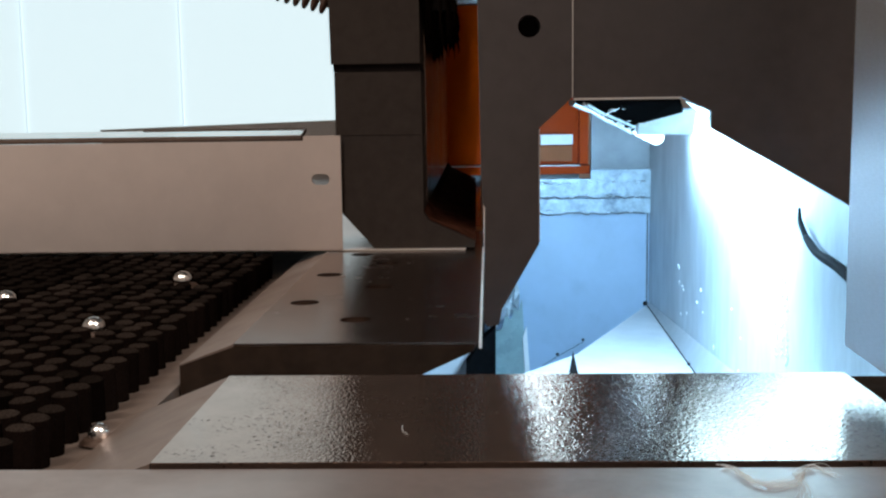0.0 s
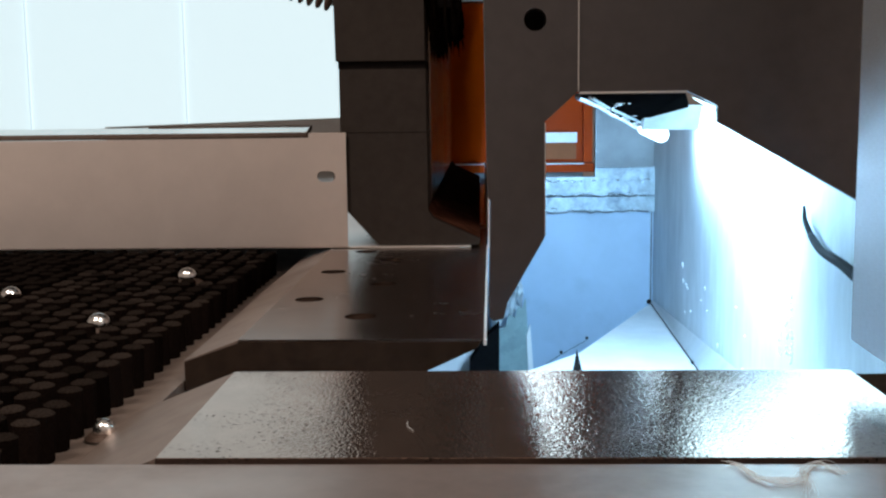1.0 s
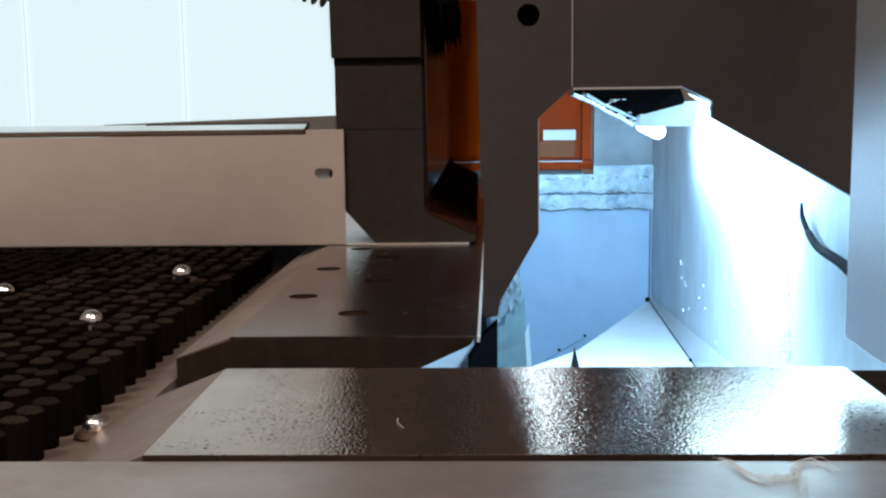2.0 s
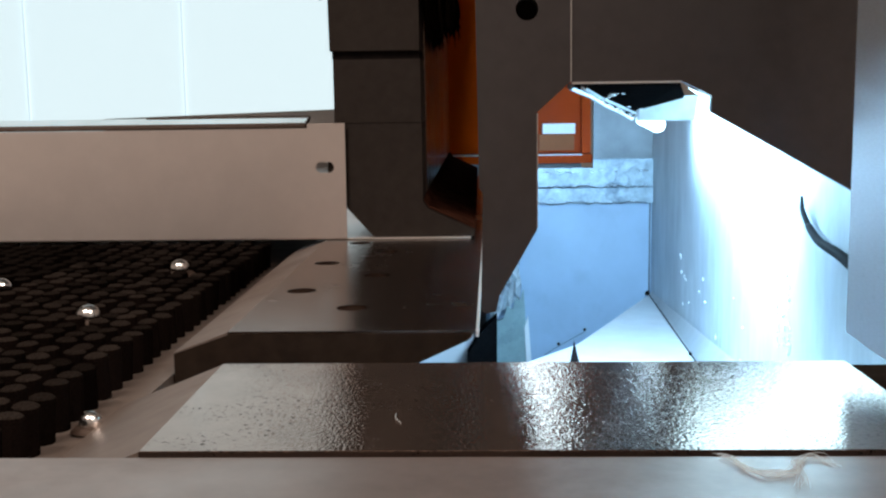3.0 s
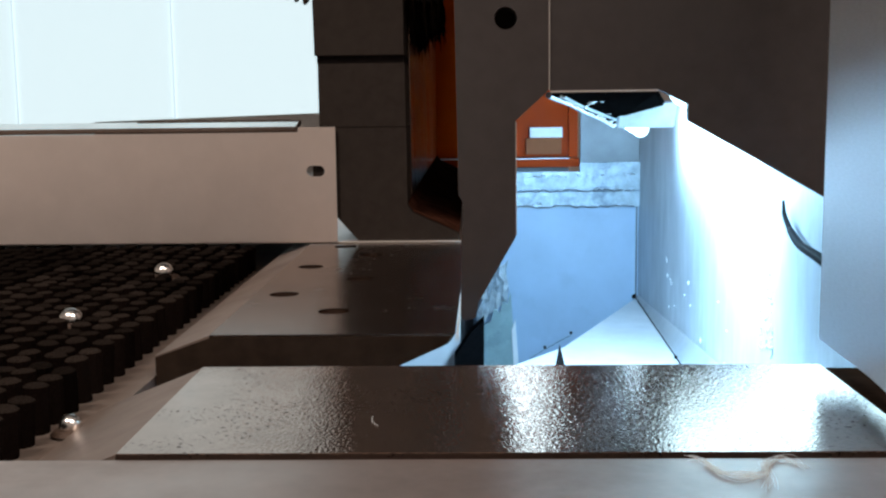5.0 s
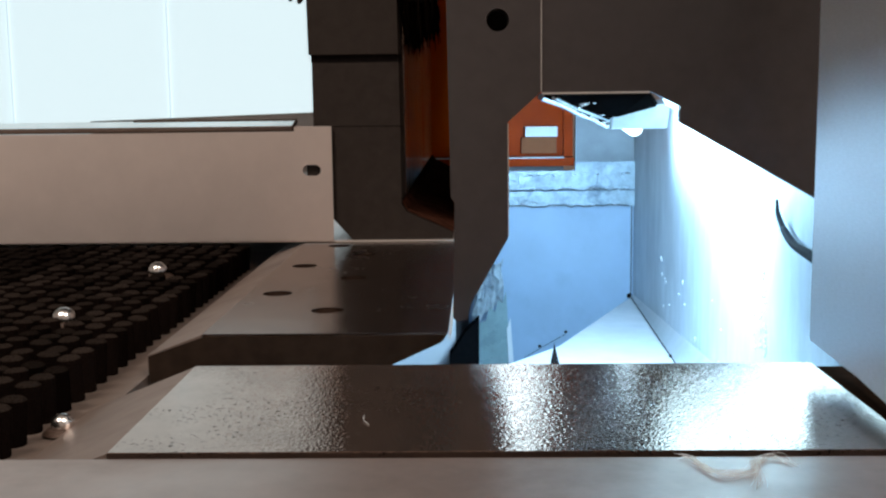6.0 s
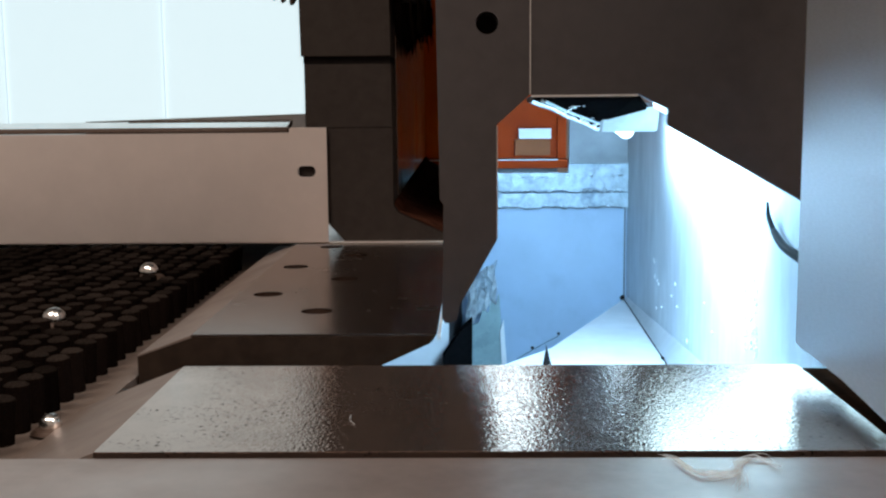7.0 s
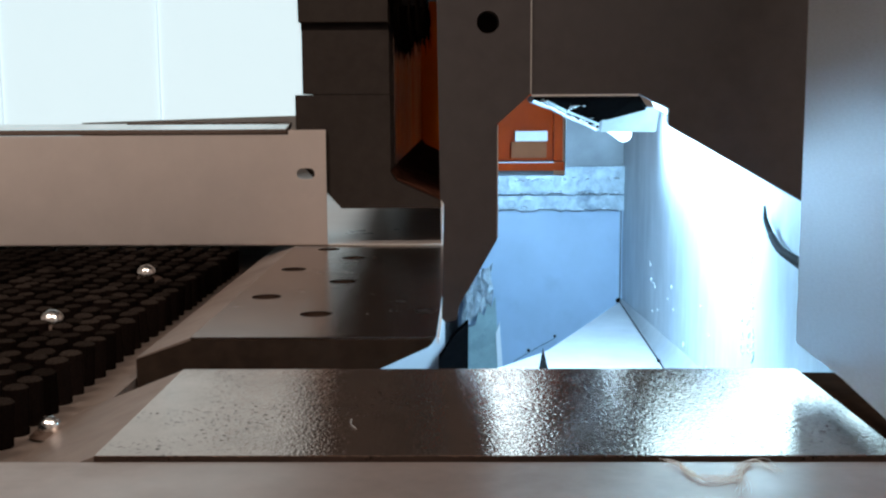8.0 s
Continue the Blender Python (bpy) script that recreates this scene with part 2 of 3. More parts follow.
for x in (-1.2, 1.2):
    lamp("hall_fill_lamp", pose(x, -1.2, 3.53), HALL_WATTS, (1.0, 0.84, 0.72), 1.2, 0.6)

# ---- machine base and chute ----
base = thing("machine_base", "dark painted press bed frame standing on the floor", "machine base")
part("body", box(-0.9, -0.19, -0.22, 1.9, 0.0, 0.944), CABINET, base, bevel=0.004)
part("front_panel", box(-0.9, 0.6, -0.5, -0.23, 0.0, 0.94), CABINET, base, bevel=0.004)
part("side_panel", box(0.62, 0.66, -0.5, 1.9, 0.0, 0.9), CABINET, base, bevel=0.002)

chute = thing("scrap_chute", "galvanised sheet scrap chute with oil streaks, brightly lit", "chute")
part("back_panel", box(0.012, 0.34, 1.41, 1.43, 0.5, 1.0), BACKPLATE, chute, "blue-grey painted back panel")
part("upper_panel", box(0.217, 0.33, 1.44, 1.46, 0.95, 1.25), GREYPANEL, chute, "pale galvanised upper panel")
part("band", box(0.02, 0.335, 1.398, 1.409, 0.939, 0.968), SEAMMAT, chute, "grey sealing band with ragged edge", bevel=0.002)
part("band", box(0.02, 0.212, 1.392, 1.409, 0.972, 1.006), SEAMMAT, chute, "grey sealing band with ragged edge", bevel=0.002)
part("side_panel", box(0.324, 0.334, -0.06, 1.41, 0.5, 1.135), ZINC, chute, "galvanised side panel with streaks")
part("bottom_panel", prism([(0.322, -0.05), (0.322, 1.405), (0.149, 0.985), (0.06, 0.86), (-0.15, 0.85), (-0.15, -0.05)], 0.756, 0.766, "z"), LIT_SHEET, chute, "galvanised bottom sheet, lamp brightness put into its white")
bm = bmesh.new()
gusset = [bm.verts.new(p) for p in ((0.2935, 0.5, 0.767), (0.3178, 1.395, 0.767), (0.3225, 1.395, 0.772), (0.3225, 0.5, 0.815))]
bm.faces.new(gusset)
bmesh.ops.solidify(bm, geom=bm.faces[:], thickness=0.001)
part("corner_panel", bm, LIT_SHEET, chute, "sloped corner sheet, lamp brightness put into its white")
part("near_panel", box(-0.19, 0.6, -0.075, -0.06, 0.5, 0.96), ZINC, chute)
part("corner_bracket", prism([(0.116, 0.7635), (0.1385, 0.7635), (0.126, 0.816)], 0.78, 0.785), HOLE, chute, "dark triangular bracket")
for x, y, z, r in ((0.316, 1.4, 0.768, 0.006), (0.166, 1.06, 0.772, 0.003), (0.118, 0.96, 0.772, 0.003), (0.302, 0.9, 0.77, 0.003)):
    part("bolt", ball(r * 0.8, pose(x, y, z), u=12, v=8), HOLE, chute, smooth=True)
seam = [(0.3172, 1.39, 0.7675), (0.3092, 1.1, 0.7675), (0.3035, 0.89, 0.7675), (0.298, 0.7, 0.7675)]
part("panel_seam", tube([(0.092, 0.9, 0.7685), (0.118, 0.96, 0.7685), (0.166, 1.06, 0.7685)], 0.0004, 6), HOLE, chute, "dark joint beside the back panel")
part("floor_seam", tube(seam, 0.0009, 6), HOLE, chute, "dark joint along the bottom sheet")
part("corner_seam", box(0.3185, 0.3205, 1.403, 1.408, 0.77, 0.94), CABINET, chute, "dark vertical corner joint")
rng = random.Random(4)
for k in range(16):
    y, z = rng.uniform(0.55, 1.15), rng.uniform(0.80, 0.90)
    part("drip", ball(1, pose(0.323, y, z) @ Matrix.Diagonal((0.001, 0.0022, rng.uniform(0.0015, 0.004), 1)), u=8, v=6), WHITEBOX, chute, smooth=True)

for k in range(70):
    z = rng.uniform(0.865, 0.985)
    y = rng.choice((0.488, 0.505, 0.53)) + 0.12 * (z - 0.92) + rng.uniform(-0.005, 0.005)
    part("drip", ball(1, pose(0.323, y, z) @ Matrix.Diagonal((0.0012, rng.uniform(0.0006, 0.0016), rng.uniform(0.0008, 0.0035), 1)), u=8, v=6), WHITEBOX, chute, smooth=True)
for k in range(9):
    y, z = 0.44 + 0.012 * k + rng.uniform(-0.004, 0.004), 1.072 + rng.uniform(-0.004, 0.004)
    part("oil_smear", ball(1, pose(0.3238, y, z, rng.uniform(-20, 20)) @ Matrix.Diagonal((0.0006, rng.uniform(0.006, 0.014), rng.uniform(0.0012, 0.003), 1)), u=12, v=6), GREYPANEL, chute, "grey oil smear", smooth=True)

# Added white sheet where the brightly lit chute floor would show.
part("splash_sheet", box(-0.2, -0.012, 1.30, 1.306, 0.5, 0.80), WHITEBOX, chute, "added white sheet in place of the brightly lit floor")
part("band", box(0.2125, 0.335, 1.4, 1.409, 0.9695, 1.022), SEAMMAT, chute, "grey mottled sealing band", bevel=0.002)

for z in (0.9705, 0.9405):
    crack = [(0.06 + 0.012 * k, 1.391, z + rng.uniform(-0.0022, 0.0022)) for k in range(22)]
    part("crack", tube(crack, 0.0011, 6), CABINET, chute, "dark ragged joint")
for k in range(46):
    x, z = rng.uniform(0.1, 0.31), rng.choice((0.9735, 0.944, 0.999)) + rng.uniform(-0.003, 0.003)
    lump = pose(x, 1.3915, z, 0, rng.uniform(-15, 15), 0) @ Matrix.Diagonal((rng.uniform(0.002, 0.006), 0.0015, rng.uniform(0.0006, 0.0018), 1))
    part("sealant_lump", ball(1, lump, u=8, v=6), MOUNT if k % 3 else GREYPANEL, chute, "pale sealant lump", smooth=True)

guard = thing("plastic_guard", "pale green torn plastic guard with jagged top edge", "guard")
part("plate", prism([(0.02, 0.5), (0.093, 0.5), (0.086, 0.70), (0.080, 0.79), (0.074, 0.768), (0.066, 0.775), (0.06, 0.752), (0.05, 0.76), (0.043, 0.735), (0.03, 0.73), (0.02, 0.69)], 1.33, 1.336), GREEN, guard)
part("edge", prism([(0.0815, 0.72), (0.093, 0.5), (0.105, 0.5), (0.0885, 0.74)], 1.325, 1.337), WHITEBOX, guard, "white cut edge")
bm = bmesh.new()
rows_f = []
for i in range(9):
    rows_f.append([bm.verts.new((0.02 + 0.007 * i + rng.uniform(-0.003, 0.003), 1.36 + rng.uniform(-0.012, 0.012), 0.72 + 0.016 * j + 0.006 * i + rng.uniform(-0.005, 0.005))) for j in range(6)])
for a, b in zip(rows_f, rows_f[1:]):
    for j in range(5):
        bm.faces.new((a[j], a[j + 1], b[j + 1], b[j]))
bmesh.ops.solidify(bm, geom=bm.faces[:], thickness=0.001)
part("torn_film", bm, CRUMPLE, guard, "crumpled clear film")
# Added black block, shaped and coloured as the shadow at the chute's foot.
dark_block = thing("chute_block", "added black block in place of the shadow at the chute's foot", "block")
part("body", prism([(-0.028, 0.5), (0.028, 0.5), (0.03, 0.765), (0.008, 0.745), (-0.022, 0.70)], 1.20, 1.24), MATTBLACK, dark_block, bevel=0.003)

cable = thing("cable", "black split cable hanging against the chute side", "cable")
part("sheath", tube(glide([(0.318, 0.22, 0.982), (0.316, 0.30, 0.997), (0.314, 0.36, 1.003), (0.315, 0.40, 1.013)]), 0.0058, 8, taper=0.6), RUBBER, cable, smooth=True)
part("core", tube(glide([(0.315, 0.40, 1.013), (0.316, 0.425, 1.024), (0.317, 0.432, 1.034)]), 0.003, 6, taper=0.4), RUBBER, cable, smooth=True)
part("core", tube(glide([(0.315, 0.40, 1.013), (0.314, 0.415, 1.026), (0.313, 0.418, 1.04)]), 0.003, 6, taper=0.4), RUBBER, cable, smooth=True)

# ---- orange frame behind ----
frame_o = thing("orange_machine_frame", "glossy orange painted steel machine frame", "machine frame")
part("front_plate", box(-0.09, 0.213, 1.47, 1.49, 1.03, 1.333), ORANGE, frame_o, bevel=0.003)
part("bottom_flange", box(-0.09, 0.215, 1.44, 1.49, 1.012, 1.0285), ORANGE, frame_o, "orange bottom flange with a bright edge", bevel=0.002)
# The highlight along the flange's upper edge, painted as a white strip.
part("worn_edge", box(-0.09, 0.196, 1.4375, 1.4395, 1.0272, 1.0292), WHITEBOX, frame_o, "white strip painted as the flange's edge highlight")
part("side_rib", box(0.196, 0.213, 1.45, 1.47, 1.03, 1.333), ORANGE, frame_o, bevel=0.002)
part("top_edge", box(-0.09, 0.2, 1.46, 1.49, 1.335, 1.343), WHITEBOX, frame_o, "white top edge", bevel=0.001)
part("body", box(-0.08, 0.2, 1.5, 1.9, 0.0, 1.34), CABINET, frame_o)
# Unseen dark box, added so the end block mirrors darkness here.
part("upper_body", box(-0.3, 0.72, 1.5, 1.9, 1.345, 1.85), CABINET, frame_o)
sensor = thing("sensor_box", "small amber box with a white top on the orange frame", "sensor box")
part("body", box(0.115, 0.182, 1.448, 1.469, 1.036, 1.066), GREYBOX, sensor, bevel=0.002)
part("cover", box(0.122, 0.183, 1.44, 1.469, 1.068, 1.087), WHITEBOX, sensor, "white cover", bevel=0.002)

# ---- work lamp in the chute ----
work = thing("work_lamp", "cool white LED work light bar on a steel bracket", "lamp")
NEAR_END, BAR_END, FAR_END = Vector((0.179, 0.45, 1.1095)), Vector((0.214, 0.75, 1.106)), Vector((0.243, 1.0, 1.102))
lift = Vector((-0.004, 0, 0.014))
part("rail", tube([Vector((0.128, 0.26, 1.126)), NEAR_END + lift, BAR_END + lift, FAR_END + lift], 0.0045, 8), ZINC, work)
part("hanger", tube([FAR_END + lift, FAR_END + lift + Vector((-0.01, 0, 0.25))], 0.005, 8), ZINC, work)
glow = part("tube", tube([NEAR_END, BAR_END, FAR_END], 0.008, 18), TUBE, work, "glowing LED tube", smooth=True)
along = (FAR_END - NEAR_END).normalized()
out = (Vector((0.9, 0.0, -0.12)) - Vector((0.9, 0.0, -0.12)).dot(along) * along).normalized()
turn = Matrix((along, (-out).cross(along), -out)).transposed().to_4x4()
side_bulb = lamp("work_light", Matrix.Translation((NEAR_END + FAR_END) / 2 + 0.0095 * out) @ turn, WORK_WATTS * 0.4, (0.38, 0.69, 1.0), (FAR_END - NEAR_END).length, 0.012)
side_bulb.data.spread = math.radians(120)
spot = Vector((0.2, 0.56, 1.09))
lamp("work_light", look(spot, spot + Vector((0.08, 0.62, -0.8))), WORK_WATTS * 0.6, (0.38, 0.69, 1.0), 0.12, 0.1)

# Out of view; added only for the white stripe reflected in the end block.
flood = thing("flood_lamp", "added unseen cool white flood lamp for the tool block's reflection stripe", "lamp")
part("housing", box(0.05, 0.15, 1.372, 1.40, 1.35, 1.53), CABINET, flood, bevel=0.003)
part("diffuser", box(0.056, 0.144, 1.368, 1.3715, 1.356, 1.524), FLOOD, flood, "glowing face that makes the reflection stripe")
part("arm", box(0.055, 0.075, 1.40, 1.52, 1.36, 1.39), CABINET, flood)

# ---- lower tools ----
front = thing("front_plate", "smooth worn steel front plate of the bed", "plate")
part("body", box(-0.9, 0.45, -0.5, -0.2303, 0.955, 0.9985), FRONT, front, bevel=0.002)

end_block = thing("lower_tool_end", "oily polished steel lower tool block with metal dust", "tool block")
part("body", prism([(-0.134, 1.0), (0.193, 1.0), (0.193, 0.965), (-0.134, 0.965)], -0.2265, -0.081), OILED, end_block, bevel=0.0012)
part("bevel_strip", prism([(-0.1345, 0.9995), (-0.1345, 0.965), (-0.19, 0.965), (-0.19, 0.9775)], -0.2262, -0.0813), BASE, end_block, "pale matt bevelled edge", bevel=0.001)

# Added plate: the side plate's dark reflection, put into colour.
part("end_plate", box(0.1932, 0.3, -0.2262, -0.0813, 0.965, 0.9978), SHADE_STEEL, end_block, "added dark plate in place of the side plate's reflection", bevel=0.001)

lower = thing("lower_blank_holder", "brown-grey ground steel lower blank holder with bores", "tool block")
low_body = part("body", prism([(-0.15, 1.0), (0.0, 1.0), (-0.003, 0.995), (-0.045, 0.976), (-0.10, 0.95), (-0.15, 0.95)], 0.0, 1.3), GROUND, lower, bevel=0.0012)
part("bevel_strip", prism([(-0.1505, 0.9995), (-0.1505, 0.95), (-0.184, 0.95), (-0.184, 0.987)], 0.0003, 1.3), BASE, lower, "pale matt bevelled edge", bevel=0.001)
# Sheet over the block's end, darkened because this side faces away from light.
part("end_cover", prism([(-0.149, 0.9985), (-0.002, 0.9985), (-0.0045, 0.994), (-0.045, 0.9755), (-0.10, 0.9495), (-0.1835, 0.9495), (-0.1835, 0.9865)], -0.0012, -0.0002), SHADE_STEEL, lower, "dark sheet painting the end face's shade")
for v in low_body.data.vertices:
    if v.co.x > -0.06:
        v.co.x += 0.0105 * v.co.y
# Pale strip: the lamplight on the block's right face, put into colour.
part("edge_strip", prism([(0.0002, 0.0), (0.005, 0.46), (0.0068, 0.46), (0.002, 0.0)], 0.996, 0.9994, "z"), PALE_SHEET, lower, "pale strip painted as the block's lamp-lit right edge")
knife = bmesh.new()
BORES = [(-0.128, 0.141), (-0.128, 0.276), (-0.083, 0.074), (-0.079, 0.210), (-0.113, 0.405), (-0.083, 0.345)]
for x, y in BORES:
    cylinder(0.0108, 0.04, pose(x, y, 0.996), 28, bm=knife)
cut(low_body, knife)
for x, y in BORES:
    part("bore_screw", cylinder(0.0102, 0.008, pose(x, y, 0.9915), 16), SOCKET, low_body, "dark sunk screw")

# ---- brush table ----
table = thing("brush_table", "brush table with dense black bristle tufts", "brush table")
part("base_plate", box(-0.9, -0.185, -0.228, 1.9, 0.945, 0.974), BASE, table, "worn pale steel base plate", bevel=0.001)


def ball_unit(x, y, z, r=0.008):
    unit = thing("ball_unit", "shiny steel ball in a small round socket on the brush table", "ball unit", "ball units", at=(x, y, z))
    part("ball", ball(r, pose(0, 0, -r)), CHROME, unit, "polished steel ball", smooth=True)
    part("socket", cylinder(r * 1.75, r * 0.35, pose(0, 0, -r * 1.5), 28, r * 1.35), SOCKET, unit, "dark steel socket ring", smooth=False)
    deep = max(0.002, z - r * 1.7 - 0.974)
    part("stem", cylinder(r * 1.05, deep, pose(0, 0, -r * 1.7 - deep / 2), 16), SOCKET, unit)
    return unit


ball_unit(-0.263, 0.076, 1.003)
ball_unit(-0.254, 0.272, 1.005)
ball_unit(-0.1935, -0.118, 0.985, 0.0058)
ball_unit(-0.373, 0.19, 1.003)

# ---- sheet being bent ----
panel = thing("sheet_panel", "grey galvanised sheet panel with an upright flange and a slotted hole", "sheet panel")
part("web", box(-1.0, -0.012, 0.432, 1.73, 1.0005, 1.0018), SHEET, panel)
part("web_edge", box(-0.134, -0.012, 0.4308, 0.4318, 1.0005, 1.0018), PALE_SHEET, panel, "bright cut edge")
flange = part("flange", prism([(-1.0, 1.002), (-0.1345, 1.002), (-0.1345, 1.1155), (-0.1715, 1.1155), (-0.1715, 1.1105), (-1.0, 1.1105)], 0.4303, 0.4315), SHEET, panel, "upright beige-grey flange")
slot = [(-0.155 + math.copysign(0.0036, math.cos(a)) + 0.0054 * math.cos(a), 1.0722 + 0.0054 * math.sin(a)) for a in (math.pi * (2 * k + 1) / 24 for k in range(24))]
cut(flange, prism(slot, 0.42, 0.44))
# The fold's dark reflection is put into its colour.
part("bend", prism([(0.4303, 1.1108), (0.4303, 1.1125), (0.4325, 1.1152), (0.436, 1.1158), (0.436, 1.1148), (0.433, 1.1142), (0.4315, 1.1108)], -1.0, -0.174, "x"), SOCKET, panel, "rounded fold along the flange, its dark reflection painted on")
lip = part("folded_lip", prism([(0.4362, 1.1152), (0.462, 1.1205), (0.462, 1.1214), (0.4362, 1.1162)], -1.0, -0.1745, "x"), LIPMAT, panel, "folded shiny lip along the flange")
part("lip_return", box(-0.34, -0.1745, 0.4623, 0.4632, 1.1195, 1.1225), SOCKET, lip, "thin dark lip edge")
part("lip_end", prism([(0.4305, 1.1108), (0.4305, 1.1155), (0.462, 1.1225), (0.462, 1.119), (0.436, 1.1108)], -0.174, -0.1725, "x"), SOCKET, lip, "thin dark lip edge")
# Same sheet as the near flange; the glare is painted in as paleness.
part("far_flange", prism([(-0.82, 1.002), (-0.16, 1.002), (-0.16, 1.121), (-0.82, 1.1025)], 1.729, 1.7305), PALE_SHEET, panel, "far flange, glare put into its pale colour")
bent = part("bent_edge", box(0.0064, 0.0078, 0.4305, 1.2, 0.999, 1.046), PALE_SHEET, panel, "bright edge bent upright")

# ---- gantry that carries the tools ----
gantry = thing("press_gantry", "dark painted steel press gantry over the tools", "gantry")
part("beam", box(-0.62, 0.72, 0.3, 1.25, 1.72, 1.95), CABINET, gantry, bevel=0.006)
part("column", box(-1.12, -1.02, 0.5, 1.1, 0.0, 1.95), CABINET, gantry, bevel=0.004)
part("column", box(0.72, 0.84, 0.3, 1.25, 0.0, 1.95), CABINET, gantry, bevel=0.004)
# Out of view above the strip brush; added to shade the tool's recess.
part("brush_cover", box(-0.056, 0.003, 0.41, 0.43, 1.3, 1.7195), CABINET, gantry, "added unseen plate keeping ceiling light off the recess")
part("shoulder", box(-1.02, -0.62, 0.5, 1.1, 1.7, 1.95), CABINET, gantry, bevel=0.004)

# ---- upper tool ----
upper = thing("upper_blank_holder", "dark steel upper blank holder in stacked segments with chamfered foot", "press tool")
part("foot", prism([(-0.103, 1.0022), (-0.003, 1.0022), (-0.002, 1.0085), (-0.048, 1.0295), (-0.0535, 1.0375), (-0.0535, 1.1145), (-0.147, 1.1145), (-0.147, 1.0515)], 0.435, 1.385), TOOL, upper, bevel=0.001)
part("segment", prism([(-0.1395, 1.1152), (-0.0538, 1.1152), (-0.0542, 1.177), (-0.1395, 1.177)], 0.4355, 1.385), TOOL, upper, bevel=0.0015)
part("groove", box(-0.1405, -0.0552, 0.4385, 1.19, 1.1775, 1.1845), HOLE, upper, "dark groove")
part("segment", prism([(-0.1425, 1.185), (-0.0548, 1.185), (-0.0555, 1.32), (-0.1445, 1.32)], 0.435, 1.385), TOOL, upper, bevel=0.0015)
part("ram", box(-0.135, -0.06, 0.5, 1.15, 1.3205, 1.75), CABINET, upper, bevel=0.003)
# Thin sheet over the foot's slope, painted as dark as the shaded recess.
part("recess_face", prism([(-0.0525, 1.0405), (-0.0525, 1.0382), (-0.0474, 1.0304), (-0.0018, 1.0092), (-0.0018, 1.0098), (-0.047, 1.0312), (-0.0519, 1.0386), (-0.0519, 1.0405)], 0.438, 1.384), RECESS, upper, "sheet over the recess, shade and orange reflection painted into its red-brown")
# Added sheet; tint and streaks help the orange reflection along the tool's side.
part("inner_face", prism([(-0.0532, 1.042), (-0.0522, 1.042), (-0.0522, 1.113), (-0.053, 1.3), (-0.054, 1.3)], 0.5, 1.384), STREAKED, upper, "added inner sheet, warm and streaked to mirror the orange frame")
for k in range(7):
    bm = bmesh.new()
    for s in range(3):
        ball(1, pose(-0.152 - 0.0088 * k + 0.001 * s, 0.47 + 0.004 * s, 1.248 + 0.0026 * k + 0.012 * s, 0, 20, 0) @ Matrix.Diagonal((0.0042, 0.007, 0.012, 1)), bm, 12, 8)
    part("hose_rib", bm, HOSE, upper, "brown ribbed hose", smooth=True)

strip_brush = thing("strip_brush", "black bristle strip brush hanging beside the press tool", "brush")
part("holder", box(-0.0515, -0.022, 0.46, 0.72, 1.238, 1.33), HOLE, strip_brush)
bm = bmesh.new()
for k in range(380):
    x, y = rng.uniform(-0.0515, -0.021), rng.uniform(0.45, 0.73)
    low = 1.208 + 0.55 * (x + 0.0515) - 0.02 * rng.random() ** 3 + rng.uniform(-0.004, 0.004)
    tube([(x, y, 1.25), (x + rng.uniform(-0.002, 0.002), y, (low + 1.25) / 2), (x + rng.uniform(-0.003, 0.003), y, low)], 0.0018, 5, bm, 0.2)
tagged(part("bristles", bm, BRISTLE_ROW, strip_brush, "ragged black bristles"), kind="stuff")

# ---- bending frame with blade ----
bender = thing("bending_frame", "dark steel bending frame with a pointed blade and side plate", "bending frame")
blade = part("blade", prism([(0.0, 1.32), (0.0015, 1.2), (0.003, 1.085), (0.0052, 1.082), (0.0036, 1.012), (0.006, 1.0095), (0.0125, 1.011), (0.0145, 1.0205), (0.037, 1.06), (0.037, 1.129), (0.0565, 1.1465), (0.0565, 1.32)], 0.0, 0.06), BLADE, bender, "dark pointed bending blade", bevel=0.0008)
cut(blade, cylinder(0.0066, 0.2, pose(0.0315, 0.0, 1.1885, 90, 0, 0), 28))
part("bore", cylinder(0.0064, 0.03, pose(0.0315, 0.03, 1.1885, 90, 0, 0), 20), HOLE, blade, "dark bore")
# Added and hidden: pale to brighten the side plate, long to block chute light.
part("long_blade", prism([(0.0085, 1.3), (0.0102, 1.02), (0.0112, 1.0125), (0.0125, 1.0125), (0.02, 1.06), (0.03, 1.3)], 0.0605, 1.385), SHEET, bender, "added pale blade holder that brightens the side plate and blocks chute light")
part("throat_plate", prism([(0.0572, 1.32), (0.0572, 1.1465), (0.1205, 1.1465), (0.1385, 1.1375), (0.1385, 1.128), (0.23, 1.076), (0.3, 1.04), (0.3, 1.32)], 0.001, 0.008), BLADE, bender, "dark frame plate with slanted throat", bevel=0.0008)
part("seam_edge", box(0.0566, 0.0572, -0.0004, 0.02, 1.147, 1.32), EDGE, bender, "thin bright joint")
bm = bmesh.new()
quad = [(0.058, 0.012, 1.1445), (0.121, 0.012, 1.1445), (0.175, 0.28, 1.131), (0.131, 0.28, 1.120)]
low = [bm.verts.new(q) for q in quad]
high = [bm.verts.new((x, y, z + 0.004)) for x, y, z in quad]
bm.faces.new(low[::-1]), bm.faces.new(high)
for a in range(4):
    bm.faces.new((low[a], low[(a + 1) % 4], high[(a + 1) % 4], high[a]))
# Flat black all over, without gloss.
part("throat_lining", bm, MATTBLACK, bender, "matt black underside lining")
